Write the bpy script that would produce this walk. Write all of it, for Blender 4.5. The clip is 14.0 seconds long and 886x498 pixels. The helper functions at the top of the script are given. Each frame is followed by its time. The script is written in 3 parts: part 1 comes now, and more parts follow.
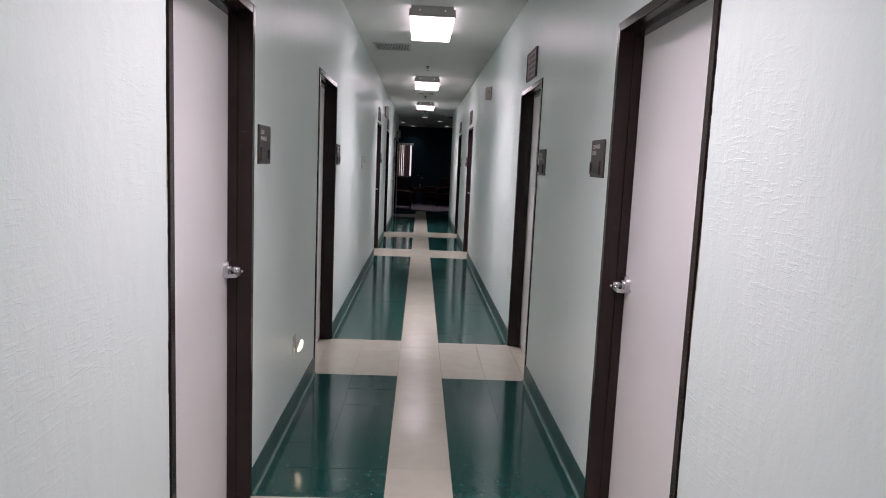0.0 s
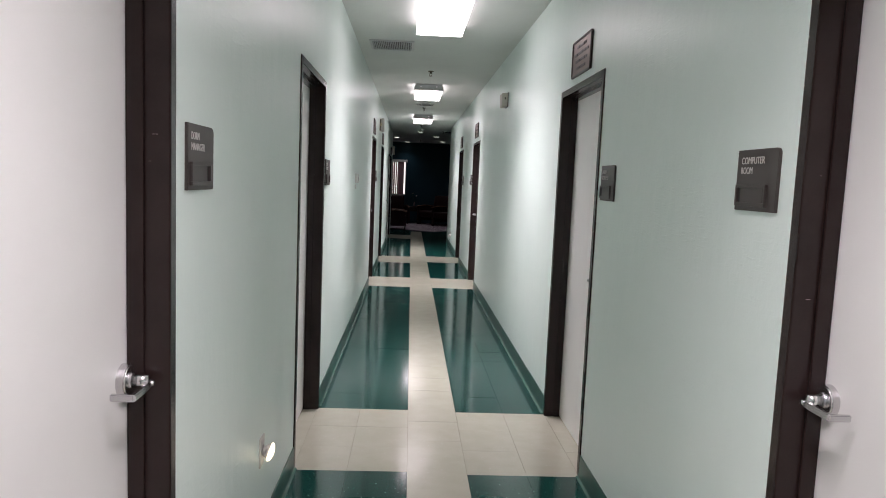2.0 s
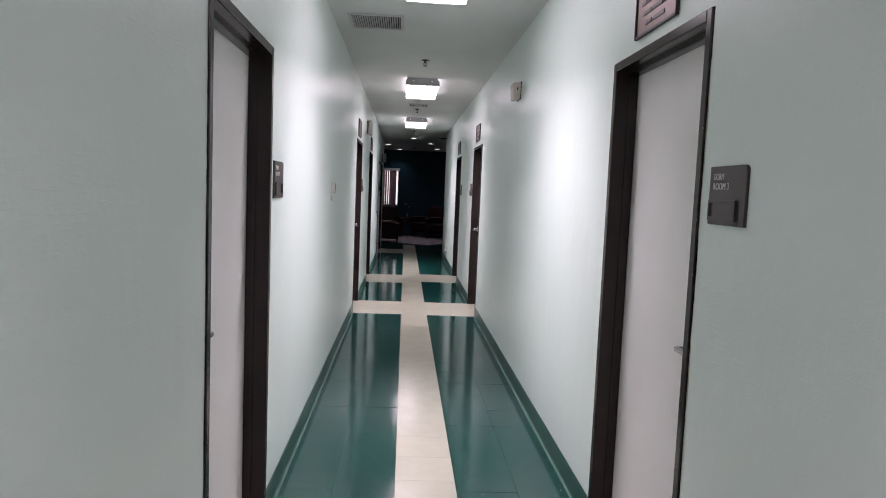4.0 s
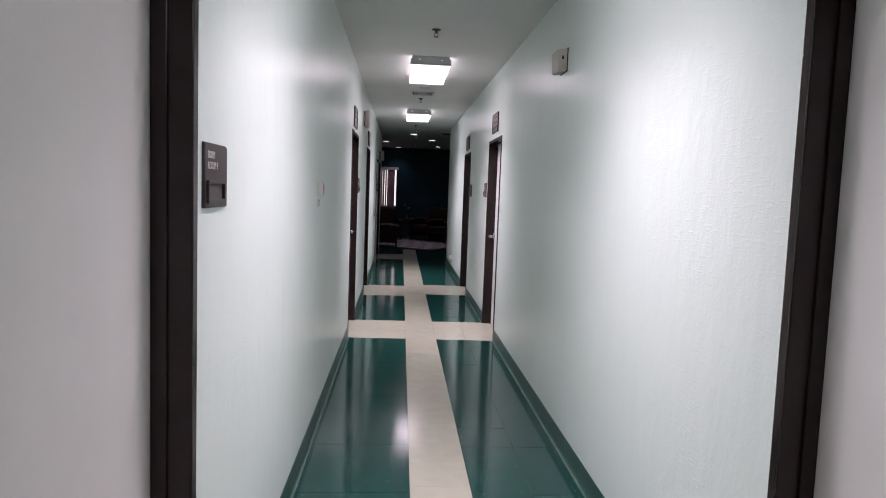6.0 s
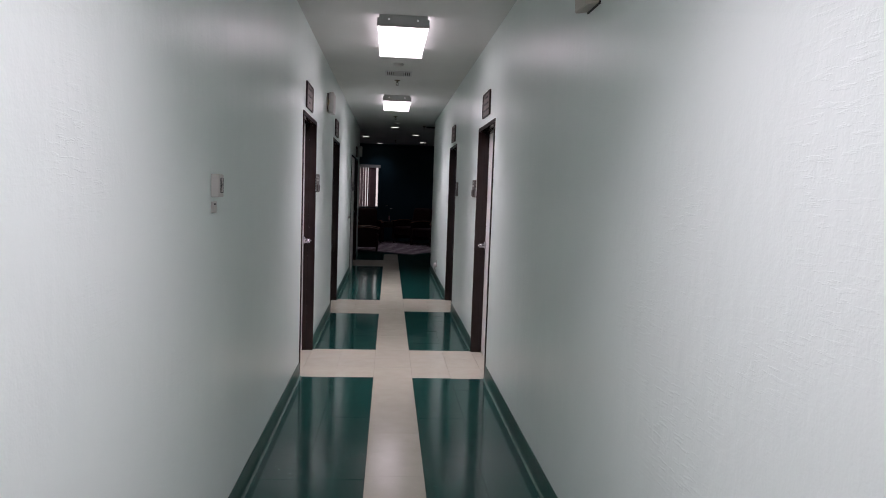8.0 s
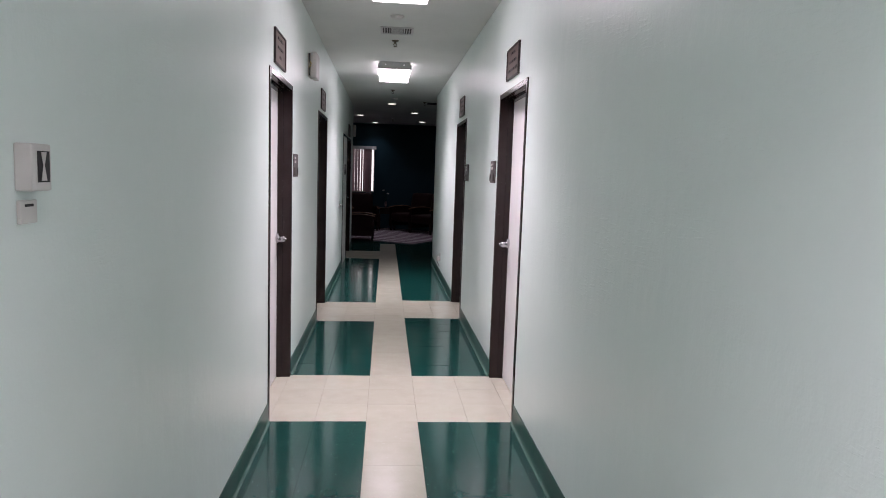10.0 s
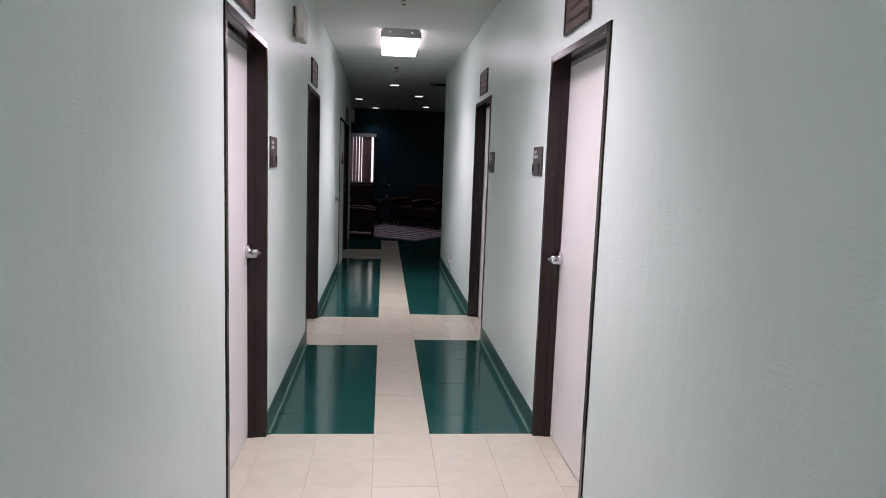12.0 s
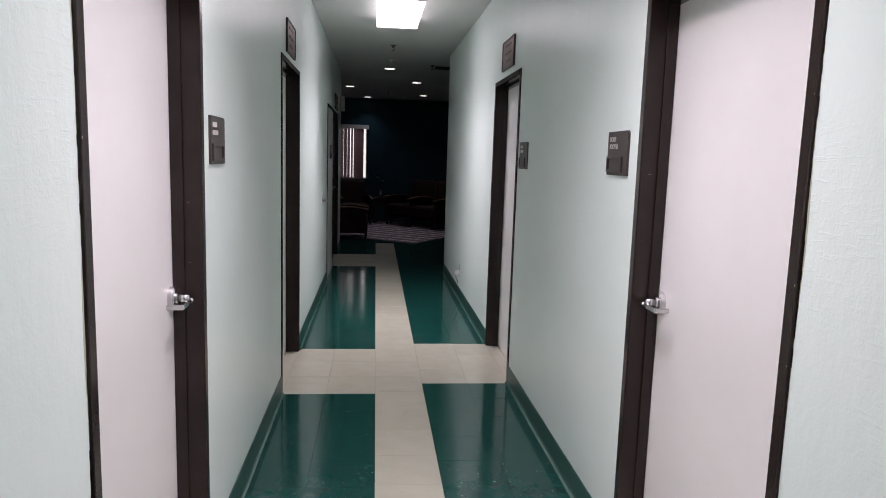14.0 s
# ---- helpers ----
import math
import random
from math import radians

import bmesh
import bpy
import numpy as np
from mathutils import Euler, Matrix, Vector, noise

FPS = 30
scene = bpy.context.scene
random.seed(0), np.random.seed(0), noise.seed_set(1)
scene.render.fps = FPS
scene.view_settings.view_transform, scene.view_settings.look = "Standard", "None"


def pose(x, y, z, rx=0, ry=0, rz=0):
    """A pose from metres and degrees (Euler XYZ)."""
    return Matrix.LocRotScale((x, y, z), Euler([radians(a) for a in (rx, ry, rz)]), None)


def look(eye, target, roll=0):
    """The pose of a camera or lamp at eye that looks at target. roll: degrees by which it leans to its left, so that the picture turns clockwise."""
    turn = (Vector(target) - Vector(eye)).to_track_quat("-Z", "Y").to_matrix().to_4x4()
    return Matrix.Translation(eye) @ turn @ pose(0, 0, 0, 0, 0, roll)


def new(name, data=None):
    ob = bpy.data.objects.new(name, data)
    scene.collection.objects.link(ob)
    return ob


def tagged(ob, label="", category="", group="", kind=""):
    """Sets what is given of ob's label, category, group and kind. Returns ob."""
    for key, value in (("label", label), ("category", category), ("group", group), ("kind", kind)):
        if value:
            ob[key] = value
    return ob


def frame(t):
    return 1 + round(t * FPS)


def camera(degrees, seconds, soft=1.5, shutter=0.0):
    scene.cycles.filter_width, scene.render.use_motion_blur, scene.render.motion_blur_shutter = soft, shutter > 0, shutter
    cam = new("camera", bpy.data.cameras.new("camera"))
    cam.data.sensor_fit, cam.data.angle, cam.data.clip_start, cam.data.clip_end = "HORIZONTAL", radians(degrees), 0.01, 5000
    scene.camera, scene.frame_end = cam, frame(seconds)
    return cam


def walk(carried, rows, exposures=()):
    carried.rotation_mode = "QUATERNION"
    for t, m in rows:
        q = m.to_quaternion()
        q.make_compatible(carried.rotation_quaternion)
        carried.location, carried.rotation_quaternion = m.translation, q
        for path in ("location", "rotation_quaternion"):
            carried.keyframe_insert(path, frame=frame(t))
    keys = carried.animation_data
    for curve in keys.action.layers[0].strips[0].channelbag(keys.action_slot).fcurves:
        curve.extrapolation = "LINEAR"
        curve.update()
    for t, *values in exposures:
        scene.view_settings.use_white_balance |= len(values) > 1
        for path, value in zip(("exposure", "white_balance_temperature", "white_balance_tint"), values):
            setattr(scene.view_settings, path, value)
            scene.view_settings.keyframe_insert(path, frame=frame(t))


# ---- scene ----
cam = camera(66.7, 14.0, soft=0.95)
PATH = [
    (0, (-0.046, -0.412, 1.46), (0.029, 1.571, 1.209), 2.5),
    (0.5, (-0.143, -0.159, 1.467), (-0.06, 1.825, 1.227), 2.5),
    (1, (-0.171, 0.124, 1.469), (-0.082, 2.109, 1.242), 2.4),
    (1.5, (-0.113, 0.471, 1.492), (-0.017, 2.457, 1.278), 2.4),
    (2, (-0.184, 0.789, 1.475), (-0.083, 2.776, 1.274), 2.4),
    (2.5, (-0.218, 1.086, 1.485), (-0.112, 3.075, 1.295), 2.5),
    (3, (-0.15, 1.412, 1.485), (-0.034, 3.4, 1.304), 2.3),
    (3.2, (-0.132, 1.547, 1.475), (-0.015, 3.536, 1.3), 2.4),
    (5.5, (-0.23, 3.055, 1.486), (-0.106, 5.044, 1.315), 2.1),
    (6, (-0.24, 3.369, 1.481), (-0.111, 5.357, 1.309), 2.1),
    (6.5, (-0.213, 3.732, 1.481), (-0.08, 5.72, 1.31), 2.1),
    (7, (-0.243, 4.099, 1.488), (-0.104, 6.087, 1.32), 2.2),
    (7.5, (-0.163, 4.462, 1.471), (-0.012, 6.449, 1.302), 2.0),
    (8, (-0.066, 4.789, 1.476), (0.097, 6.775, 1.304), 2.0),
    (8.5, (-0.062, 5.097, 1.479), (0.111, 7.081, 1.288), 2.0),
    (11, (-0.099, 6.759, 1.476), (0.074, 8.738, 1.246), 1.9),
    (11.5, (-0.124, 7.065, 1.463), (0.052, 9.043, 1.223), 2.0),
    (12, (-0.129, 7.364, 1.476), (0.05, 9.34, 1.225), 2.0),
    (12.5, (-0.086, 7.706, 1.465), (0.099, 9.681, 1.21), 2.1),
    (13, (-0.136, 8.019, 1.458), (0.052, 9.993, 1.196), 1.9),
    (13.5, (-0.201, 8.313, 1.472), (-0.006, 10.286, 1.204), 2.0),
    (14, (-0.173, 8.64, 1.47), (0.03, 10.612, 1.202), 1.8),
]
# the camera's own exposure drifts a little: seconds, stops, kelvin, tint
EXPOSURES = (
    (0, 0.14, 6570, 10), (1, 0.22, 6570, 8), (1.5, 0.35, 6600, 2), (2.0, 0.50, 6640, 0), (2.6, 0.61, 6610, 1),
    (3.2, 0.55, 6520, 5), (5.5, 0.45, 6500, 10), (6.0, 0.36, 6500, 10), (6.5, 0.18, 6500, 10), (7.0, -0.03, 6500, 9),
    (7.5, -0.08, 6500, 9), (8.0, -0.07, 6500, 9), (8.5, 0.13, 6500, 9), (11, 0.58, 6500, 9), (12, 0.43, 6500, 9),
    (12.5, 0.34, 6500, 9), (13.2, 0.32, 6500, 8), (14, 0.30, 6500, 5),
)
walk(cam, [(t, look(eye, target, roll)) for t, eye, target, roll in PATH], EXPOSURES)


# world: no daylight reaches the corridor
world = bpy.data.worlds.new("world")
world.use_nodes = True
scene.world = world
world.node_tree.nodes["Background"].inputs[0].default_value = (0.010, 0.012, 0.016, 1)
world.node_tree.nodes["Background"].inputs[1].default_value = 0.3
LAMP_COLOUR = (1.0, 0.836, 0.965)
LIGHTS_Y, LIGHT_LONG = (0.80, 5.28, 9.795, 13.96), 1.165
# the tubes behind each prismatic diffuser throw most of their light downwards
for y0 in LIGHTS_Y:
    lamp = bpy.data.lights.new("tube_light", "AREA")
    lamp.shape, lamp.size, lamp.size_y = "RECTANGLE", 0.35, LIGHT_LONG - 0.05
    lamp.energy, lamp.color, lamp.spread = 16.8, LAMP_COLOUR, radians(105)
    new("tube_light", lamp).matrix_basis = pose(0, y0 + LIGHT_LONG / 2, 2.648)
# the lounge's dimmed downlights
DOWNLIGHTS = ((0.005, 18.695, 0.9), (0.493, 20.407, 1.0), (-0.676, 21.463, 1.0), (-0.370, 23.605, 0.8), (0.774, 22.791, 0.8))
for x, y, watts in DOWNLIGHTS:
    lamp = bpy.data.lights.new("downlight", "AREA")
    lamp.shape, lamp.size = "DISK", 0.13
    lamp.energy, lamp.color, lamp.spread = watts, (0.93, 0.84, 1.0), radians(100)
    new("downlight", lamp).matrix_basis = pose(x, y, 2.722)


# ---- materials ----
def material(name, base, rough=0.5, metal=0.0):
    m = bpy.data.materials.new(name)
    m.use_nodes = True
    b = m.node_tree.nodes["Principled BSDF"]
    b.inputs["Base Color"].default_value = (*base, 1)
    b.inputs["Roughness"].default_value = rough
    b.inputs["Metallic"].default_value = metal
    return m


def node(m, kind, **values):
    n = m.node_tree.nodes.new(kind)
    for key, value in values.items():
        n.inputs[key].default_value = value
    return n


def link(m, a, b):
    m.node_tree.links.new(a, b)


def bsdf(m):
    return m.node_tree.nodes["Principled BSDF"]


def coords(m, stretch=(1, 1, 1), kind="Object"):
    t = m.node_tree.nodes.new("ShaderNodeTexCoord")
    p = node(m, "ShaderNodeMapping", Scale=stretch)
    link(m, t.outputs[kind], p.inputs["Vector"])
    return p.outputs["Vector"]


def world_coords(m, stretch=(1, 1, 1)):
    g = m.node_tree.nodes.new("ShaderNodeNewGeometry")
    p = node(m, "ShaderNodeMapping", Scale=stretch)
    link(m, g.outputs["Position"], p.inputs["Vector"])
    return p.outputs["Vector"]


def noise_of(m, vector, scale, detail=3.0, rough=0.5):
    n = node(m, "ShaderNodeTexNoise", Scale=scale, Detail=detail, Roughness=rough)
    link(m, vector, n.inputs["Vector"])
    return n.outputs["Fac"]


def ramp(m, fac, stops):
    r = m.node_tree.nodes.new("ShaderNodeValToRGB")
    els = r.color_ramp.elements
    while len(els) < len(stops):
        els.new(0.5)
    for e, (at, colour) in zip(els, stops):
        e.position, e.color = at, (*colour, 1)
    link(m, fac, r.inputs["Fac"])
    return r.outputs["Color"]


def mixed(m, fac, a, b, blend="MIX"):
    n = m.node_tree.nodes.new("ShaderNodeMix")
    n.data_type, n.blend_type = "RGBA", blend
    for socket, value in ((n.inputs[0], fac), (n.inputs[6], a), (n.inputs[7], b)):
        if isinstance(value, (int, float)):
            socket.default_value = value
        elif isinstance(value, tuple):
            socket.default_value = (*value, 1)
        else:
            link(m, value, socket)
    return n.outputs[2]


def bumped(m, height, strength, distance, after=None):
    n = node(m, "ShaderNodeBump", Strength=strength, Distance=distance)
    link(m, height, n.inputs["Height"])
    if after is not None:
        link(m, after, n.inputs["Normal"])
    return n.outputs["Normal"]


def shades(m, vector, scale, a, b, low=0.35, high=0.65, detail=4.0):
    return ramp(m, noise_of(m, vector, scale, detail), ((low, a), (high, b)))


def wall_paint(name, a, b, rough):
    m = material(name, a, rough)
    bsdf(m).inputs["Specular IOR Level"].default_value = 0.20
    v = world_coords(m)
    link(m, shades(m, v, 1.3, a, b), bsdf(m).inputs["Base Color"])
    # trowel dabs in patches, fine roller stipple, long vertical unevenness
    dabs = ramp(m, noise_of(m, world_coords(m, (1, 0.28, 1.7)), 58, 3.0, 0.55), ((0.54, (0, 0, 0)), (0.64, (1, 1, 1))))
    some = ramp(m, noise_of(m, v, 2.3, 2.0), ((0.44, (0.06, 0.06, 0.06)), (0.66, (1, 1, 1))))
    flat = bumped(m, mixed(m, 1.0, dabs, some, "MULTIPLY"), 0.40, 0.0011)
    fine = bumped(m, noise_of(m, v, 150, 2.0), 0.42, 0.0009, flat)
    streak = bumped(m, noise_of(m, world_coords(m, (1, 1, 0.55)), 16, 4.0, 0.6), 0.38, 0.0060, fine)
    wave = bumped(m, noise_of(m, world_coords(m, (1, 1.3, 0.24)), 4.5, 1.0), 0.5, 0.008, streak)
    link(m, wave, bsdf(m).inputs["Normal"])
    r = node(m, "ShaderNodeMapRange", **{"From Min": 0.25, "From Max": 0.75, "To Min": rough - 0.02, "To Max": rough + 0.05})
    link(m, noise_of(m, world_coords(m, (1, 1.4, 0.4)), 4.0, 2.0), r.inputs["Value"])
    link(m, r.outputs["Result"], bsdf(m).inputs["Roughness"])
    return m


MINT = wall_paint("mint wall paint", (0.750, 0.850, 0.806), (0.780, 0.872, 0.830), 0.31)
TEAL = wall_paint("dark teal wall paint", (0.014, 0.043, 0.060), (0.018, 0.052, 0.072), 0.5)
CEILING = wall_paint("white ceiling paint", (0.615, 0.635, 0.605), (0.665, 0.680, 0.650), 0.6)


def vinyl_tile(name, base, base_b, flecks, rough):
    """Waxed vinyl composition tile with chips of other colours in it."""
    m = material(name, base, rough)
    info = m.node_tree.nodes.new("ShaderNodeObjectInfo")
    offset = node(m, "ShaderNodeVectorMath")
    offset.operation = "ADD"
    g = m.node_tree.nodes.new("ShaderNodeNewGeometry")
    scaled = node(m, "ShaderNodeMath")
    scaled.operation = "MULTIPLY"
    scaled.inputs[1].default_value = 37.0
    link(m, info.outputs["Random"], scaled.inputs[0])
    link(m, g.outputs["Position"], offset.inputs[0])
    link(m, scaled.outputs[0], offset.inputs[1])
    v = offset.outputs[0]
    w = world_coords(m)
    colour = shades(m, v, 9, base, base_b, 0.3, 0.7, 6.0)
    tone = ramp(m, info.outputs["Random"], ((0.0, (0.97, 0.97, 0.97)), (1.0, (1.02, 1.02, 1.02))))
    colour = mixed(m, 1.0, colour, tone, "MULTIPLY")
    curl = node(m, "ShaderNodeTexNoise", Scale=170.0, Detail=2.0)
    link(m, v, curl.inputs["Vector"])
    wobble = curl.outputs["Color"]
    for scale, threshold, fleck in flecks:
        cells = node(m, "ShaderNodeTexVoronoi", Scale=scale, Randomness=1.0)
        cells.voronoi_dimensions = "2D"
        link(m, mixed(m, 0.012, v, wobble, "ADD"), cells.inputs["Vector"])
        spot = ramp(m, cells.outputs["Distance"], ((threshold, (1, 1, 1)), (threshold + 0.03, (0, 0, 0))))
        some = ramp(m, cells.outputs["Color"], ((0.67, (0, 0, 0)), (0.69, (1, 1, 1))))
        fac = mixed(m, 1.0, spot, some, "MULTIPLY")
        colour = mixed(m, fac, colour, fleck)
    scuffs = ramp(m, noise_of(m, world_coords(m, (3, 0.8, 1)), 6, 6.0, 0.65), ((0.60, (0, 0, 0)), (0.80, (0.07, 0.07, 0.07))))
    colour = mixed(m, scuffs, colour, (0.20, 0.17, 0.14))
    link(m, colour, bsdf(m).inputs["Base Color"])
    wave = bumped(m, noise_of(m, world_coords(m, (1, 0.5, 1)), 6.0, 2.0), 0.11, 0.003)
    ripple = bumped(m, noise_of(m, world_coords(m, (0.6, 4.0, 1)), 7.0, 3.0), 0.09, 0.0012, wave)
    fine = bumped(m, noise_of(m, w, 60, 3.0), 0.10, 0.0006, ripple)
    link(m, fine, bsdf(m).inputs["Normal"])
    r = node(m, "ShaderNodeMapRange", **{"To Min": rough - 0.05, "To Max": rough + 0.06})
    link(m, noise_of(m, w, 3.5, 5), r.inputs["Value"])
    link(m, r.outputs["Result"], bsdf(m).inputs["Roughness"])
    return m


GREEN_TILE = vinyl_tile("dark green vinyl tile", (0.0070, 0.053, 0.045), (0.010, 0.066, 0.056), ((22, 0.042, (0.38, 0.46, 0.41)), (41, 0.055, (0.14, 0.24, 0.20)), (70, 0.2, (0.006, 0.040, 0.034)), (23, 0.03, (0.06, 0.22, 0.13))), 0.11)
CREAM_TILE = vinyl_tile("cream vinyl tile", (0.475, 0.463, 0.377), (0.515, 0.502, 0.417), ((60, 0.06, (0.45, 0.42, 0.35)), (34, 0.06, (0.57, 0.56, 0.48))), 0.17)
bsdf(CREAM_TILE).inputs["Specular IOR Level"].default_value = 0.40
JOINT = material("dirty joint", (0.10, 0.09, 0.075), 0.9)


def plain(name, a, b, rough, scale=8.0, metal=0.0, grain=120.0, relief=0.0004):
    m = material(name, a, rough, metal)
    v = coords(m)
    link(m, shades(m, v, scale, a, b), bsdf(m).inputs["Base Color"])
    link(m, bumped(m, noise_of(m, v, grain, 2.0), 0.3, relief), bsdf(m).inputs["Normal"])
    r = node(m, "ShaderNodeMapRange", **{"To Min": rough - 0.05, "To Max": rough + 0.07})
    link(m, noise_of(m, v, scale * 2, 3), r.inputs["Value"])
    link(m, r.outputs["Result"], bsdf(m).inputs["Roughness"])
    return m


BASE_GREEN = plain("green vinyl cove base", (0.023, 0.078, 0.062), (0.032, 0.096, 0.077), 0.34)
# paler than the base: the toe's highlight is put into the colour
TOE_GLINT = plain("vinyl painted as a highlight", (0.07, 0.14, 0.115), (0.11, 0.18, 0.155), 0.2, scale=14)
FRAME_BROWN = plain("dark brown enamelled steel", (0.017, 0.010, 0.009), (0.022, 0.013, 0.012), 0.17, relief=0.0002)
bsdf(FRAME_BROWN).inputs["Specular IOR Level"].default_value = 0.35
DOOR_WHITE = plain("off-white door paint", (0.765, 0.757, 0.742), (0.83, 0.822, 0.807), 0.38, scale=1.6, relief=0.0003)
CHROME = plain("satin chrome", (0.58, 0.57, 0.58), (0.64, 0.63, 0.64), 0.22, metal=1.0, relief=0.0001)
SIGN_BROWN = plain("dark taupe plastic", (0.050, 0.040, 0.037), (0.060, 0.049, 0.045), 0.45)
# colours real slots, and stands in for shade in recesses and gaps
SIGN_DARK = plain("black for slots and shade", (0.010, 0.009, 0.009), (0.014, 0.012, 0.012), 0.6)
LETTER = plain("pale lettering", (0.55, 0.52, 0.50), (0.60, 0.57, 0.55), 0.5)
SLAT = plain("mauve blind slat", (0.30, 0.20, 0.22), (0.36, 0.25, 0.27), 0.6)
OLD_PAINT = plain("older yellow-green paint", (0.42, 0.44, 0.33), (0.50, 0.52, 0.40), 0.5)
BRONZE = plain("brown bronze", (0.13, 0.085, 0.075), (0.18, 0.12, 0.105), 0.38, metal=0.6)
BRONZE_DARK = plain("dark bronze letters", (0.030, 0.020, 0.018), (0.040, 0.027, 0.024), 0.45)
PLASTIC = plain("ivory plastic", (0.56, 0.55, 0.52), (0.62, 0.61, 0.58), 0.42)
OLD_PLASTIC = plain("yellowed plastic", (0.42, 0.40, 0.34), (0.50, 0.48, 0.42), 0.45)
PALE_METAL = plain("white enamelled steel", (0.50, 0.50, 0.49), (0.56, 0.56, 0.55), 0.45)
BLACK = plain("black rubber", (0.012, 0.012, 0.012), (0.018, 0.018, 0.018), 0.5)
YELLOW = plain("yellow wire", (0.55, 0.42, 0.08), (0.6, 0.46, 0.1), 0.5)
BRASS = plain("dull dark brass", (0.10, 0.085, 0.06), (0.14, 0.115, 0.08), 0.45, metal=0.7)
LEATHER = plain("dark maroon leather", (0.017, 0.0050, 0.0052), (0.023, 0.0068, 0.0065), 0.60, relief=0.001)
bsdf(LEATHER).inputs["Specular IOR Level"].default_value = 0.2
WOOD = plain("varnished wood", (0.17, 0.105, 0.075), (0.22, 0.14, 0.10), 0.18)
DARK_WOOD = plain("dark wood", (0.018, 0.010, 0.007), (0.026, 0.014, 0.010), 0.45)
bsdf(DARK_WOOD).inputs["Specular IOR Level"].default_value = 0.25
RUG_GROUND = plain("mauve rug pile", (0.22, 0.16, 0.19), (0.27, 0.20, 0.235), 0.9, grain=400, relief=0.002)
RUG_LINE = plain("pale rug line", (0.80, 0.75, 0.77), (0.85, 0.80, 0.82), 0.9, grain=400, relief=0.002)
PETAL = plain("white petals", (0.34, 0.34, 0.34), (0.40, 0.40, 0.39), 0.6)
LEAF = plain("leaf green", (0.04, 0.09, 0.04), (0.06, 0.12, 0.05), 0.5)


def glowing(name, colour, strength):
    m = material(name, (0.8, 0.8, 0.8), 0.5)
    bsdf(m).inputs["Emission Color"].default_value = (*colour, 1)
    bsdf(m).inputs["Emission Strength"].default_value = strength
    return m


LENS_GLOW = glowing("lit acrylic diffuser", LAMP_COLOUR, 4.6)
SIDE_GLOW = glowing("lit acrylic diffuser side", LAMP_COLOUR, 2.8)
HOLE_GLOW = glowing("light through a hole", LAMP_COLOUR, 1.5)
NIGHT_GLOW = glowing("night light glow", (1.0, 0.80, 0.58), 4.0)
SPOT_GLOW = glowing("dim downlight glass", (1.0, 0.93, 0.9), 1.6)
OUTSIDE = glowing("dusk glow outside", (1.0, 0.86, 0.88), 0.85)


# ---- mesh helpers ----
def box(bm, x0, x1, y0, y1, z0, z1, bevel=0.0):
    made = bmesh.ops.create_cube(bm, size=1, matrix=Matrix.LocRotScale(((x0 + x1) / 2, (y0 + y1) / 2, (z0 + z1) / 2), None, (abs(x1 - x0), abs(y1 - y0), abs(z1 - z0))))
    if bevel:
        edges = list({e for v in made["verts"] for e in v.link_edges})
        bmesh.ops.bevel(bm, geom=edges, offset=bevel, segments=2, affect="EDGES", profile=0.6)
    return bm


def boxed(*args, bevel=0.0):
    return box(bmesh.new(), *args, bevel=bevel)


def cylinder(bm, m, r0, r1, length, sides=24):
    """A cylinder or cone along the local z of the pose m, from 0 to length."""
    bmesh.ops.create_cone(bm, cap_ends=True, segments=sides, radius1=r0, radius2=r1, depth=length, matrix=m @ Matrix.Translation((0, 0, length / 2)))
    return bm


def prism(bm, outline, axis, a, b):
    """An outline of (u, v) pushed along an axis from a to b: x takes (y, z), y takes (x, z), z takes (x, y)."""
    def at(u, v, w):
        return {"x": (w, u, v), "y": (u, w, v), "z": (u, v, w)}[axis]
    ends = [[bm.verts.new(at(u, v, w)) for u, v in outline] for w in (a, b)]
    n = len(outline)
    bm.faces.new(ends[0])
    bm.faces.new(ends[1][::-1])
    for i in range(n):
        bm.faces.new((ends[0][i], ends[1][i], ends[1][(i + 1) % n], ends[0][(i + 1) % n]))
    bmesh.ops.recalc_face_normals(bm, faces=bm.faces)
    return bm


def tube(bm, points, radius, sides=10, flat=1.0):
    """A round bar through points."""
    rings = []
    pts = [Vector(p) for p in points]
    for i, p in enumerate(pts):
        ahead = (pts[min(i + 1, len(pts) - 1)] - pts[max(i - 1, 0)]).normalized()
        side = ahead.cross(Vector((0, 0, 1)))
        side = side.normalized() if side.length > 0.01 else Vector((1, 0, 0))
        up = side.cross(ahead)
        rings.append([bm.verts.new(p + side * math.cos(a) * radius + up * math.sin(a) * radius * flat) for a in (math.tau * k / sides for k in range(sides))])
    for a, b in zip(rings, rings[1:]):
        for k in range(sides):
            bm.faces.new((a[k], a[(k + 1) % sides], b[(k + 1) % sides], b[k]))
    bm.faces.new(rings[0][::-1])
    bm.faces.new(rings[-1])
    bmesh.ops.recalc_face_normals(bm, faces=bm.faces)
    return bm


def mesh_of(name, bm, mat, smooth=False):
    me = bpy.data.meshes.new(name)
    bm.to_mesh(me)
    bm.free()
    me.materials.append(mat)
    if smooth:
        for p in me.polygons:
            p.use_smooth = True
    return me


def part(name, bm, mat, parent, label="", smooth=False):
    ob = new(name, mesh_of(name, bm, mat, smooth))
    ob.parent = parent
    if label:
        ob["label"] = label
    return ob


def thing(name, m, label, category, group="", kind=""):
    ob = new(name)
    ob.matrix_basis = m
    ob.empty_display_size = 0.1
    return tagged(ob, label, category, group, kind)


def structure(name, bm, mat, label, category):
    return tagged(new(name, mesh_of(name, bm, mat)), label, category, kind="structure")


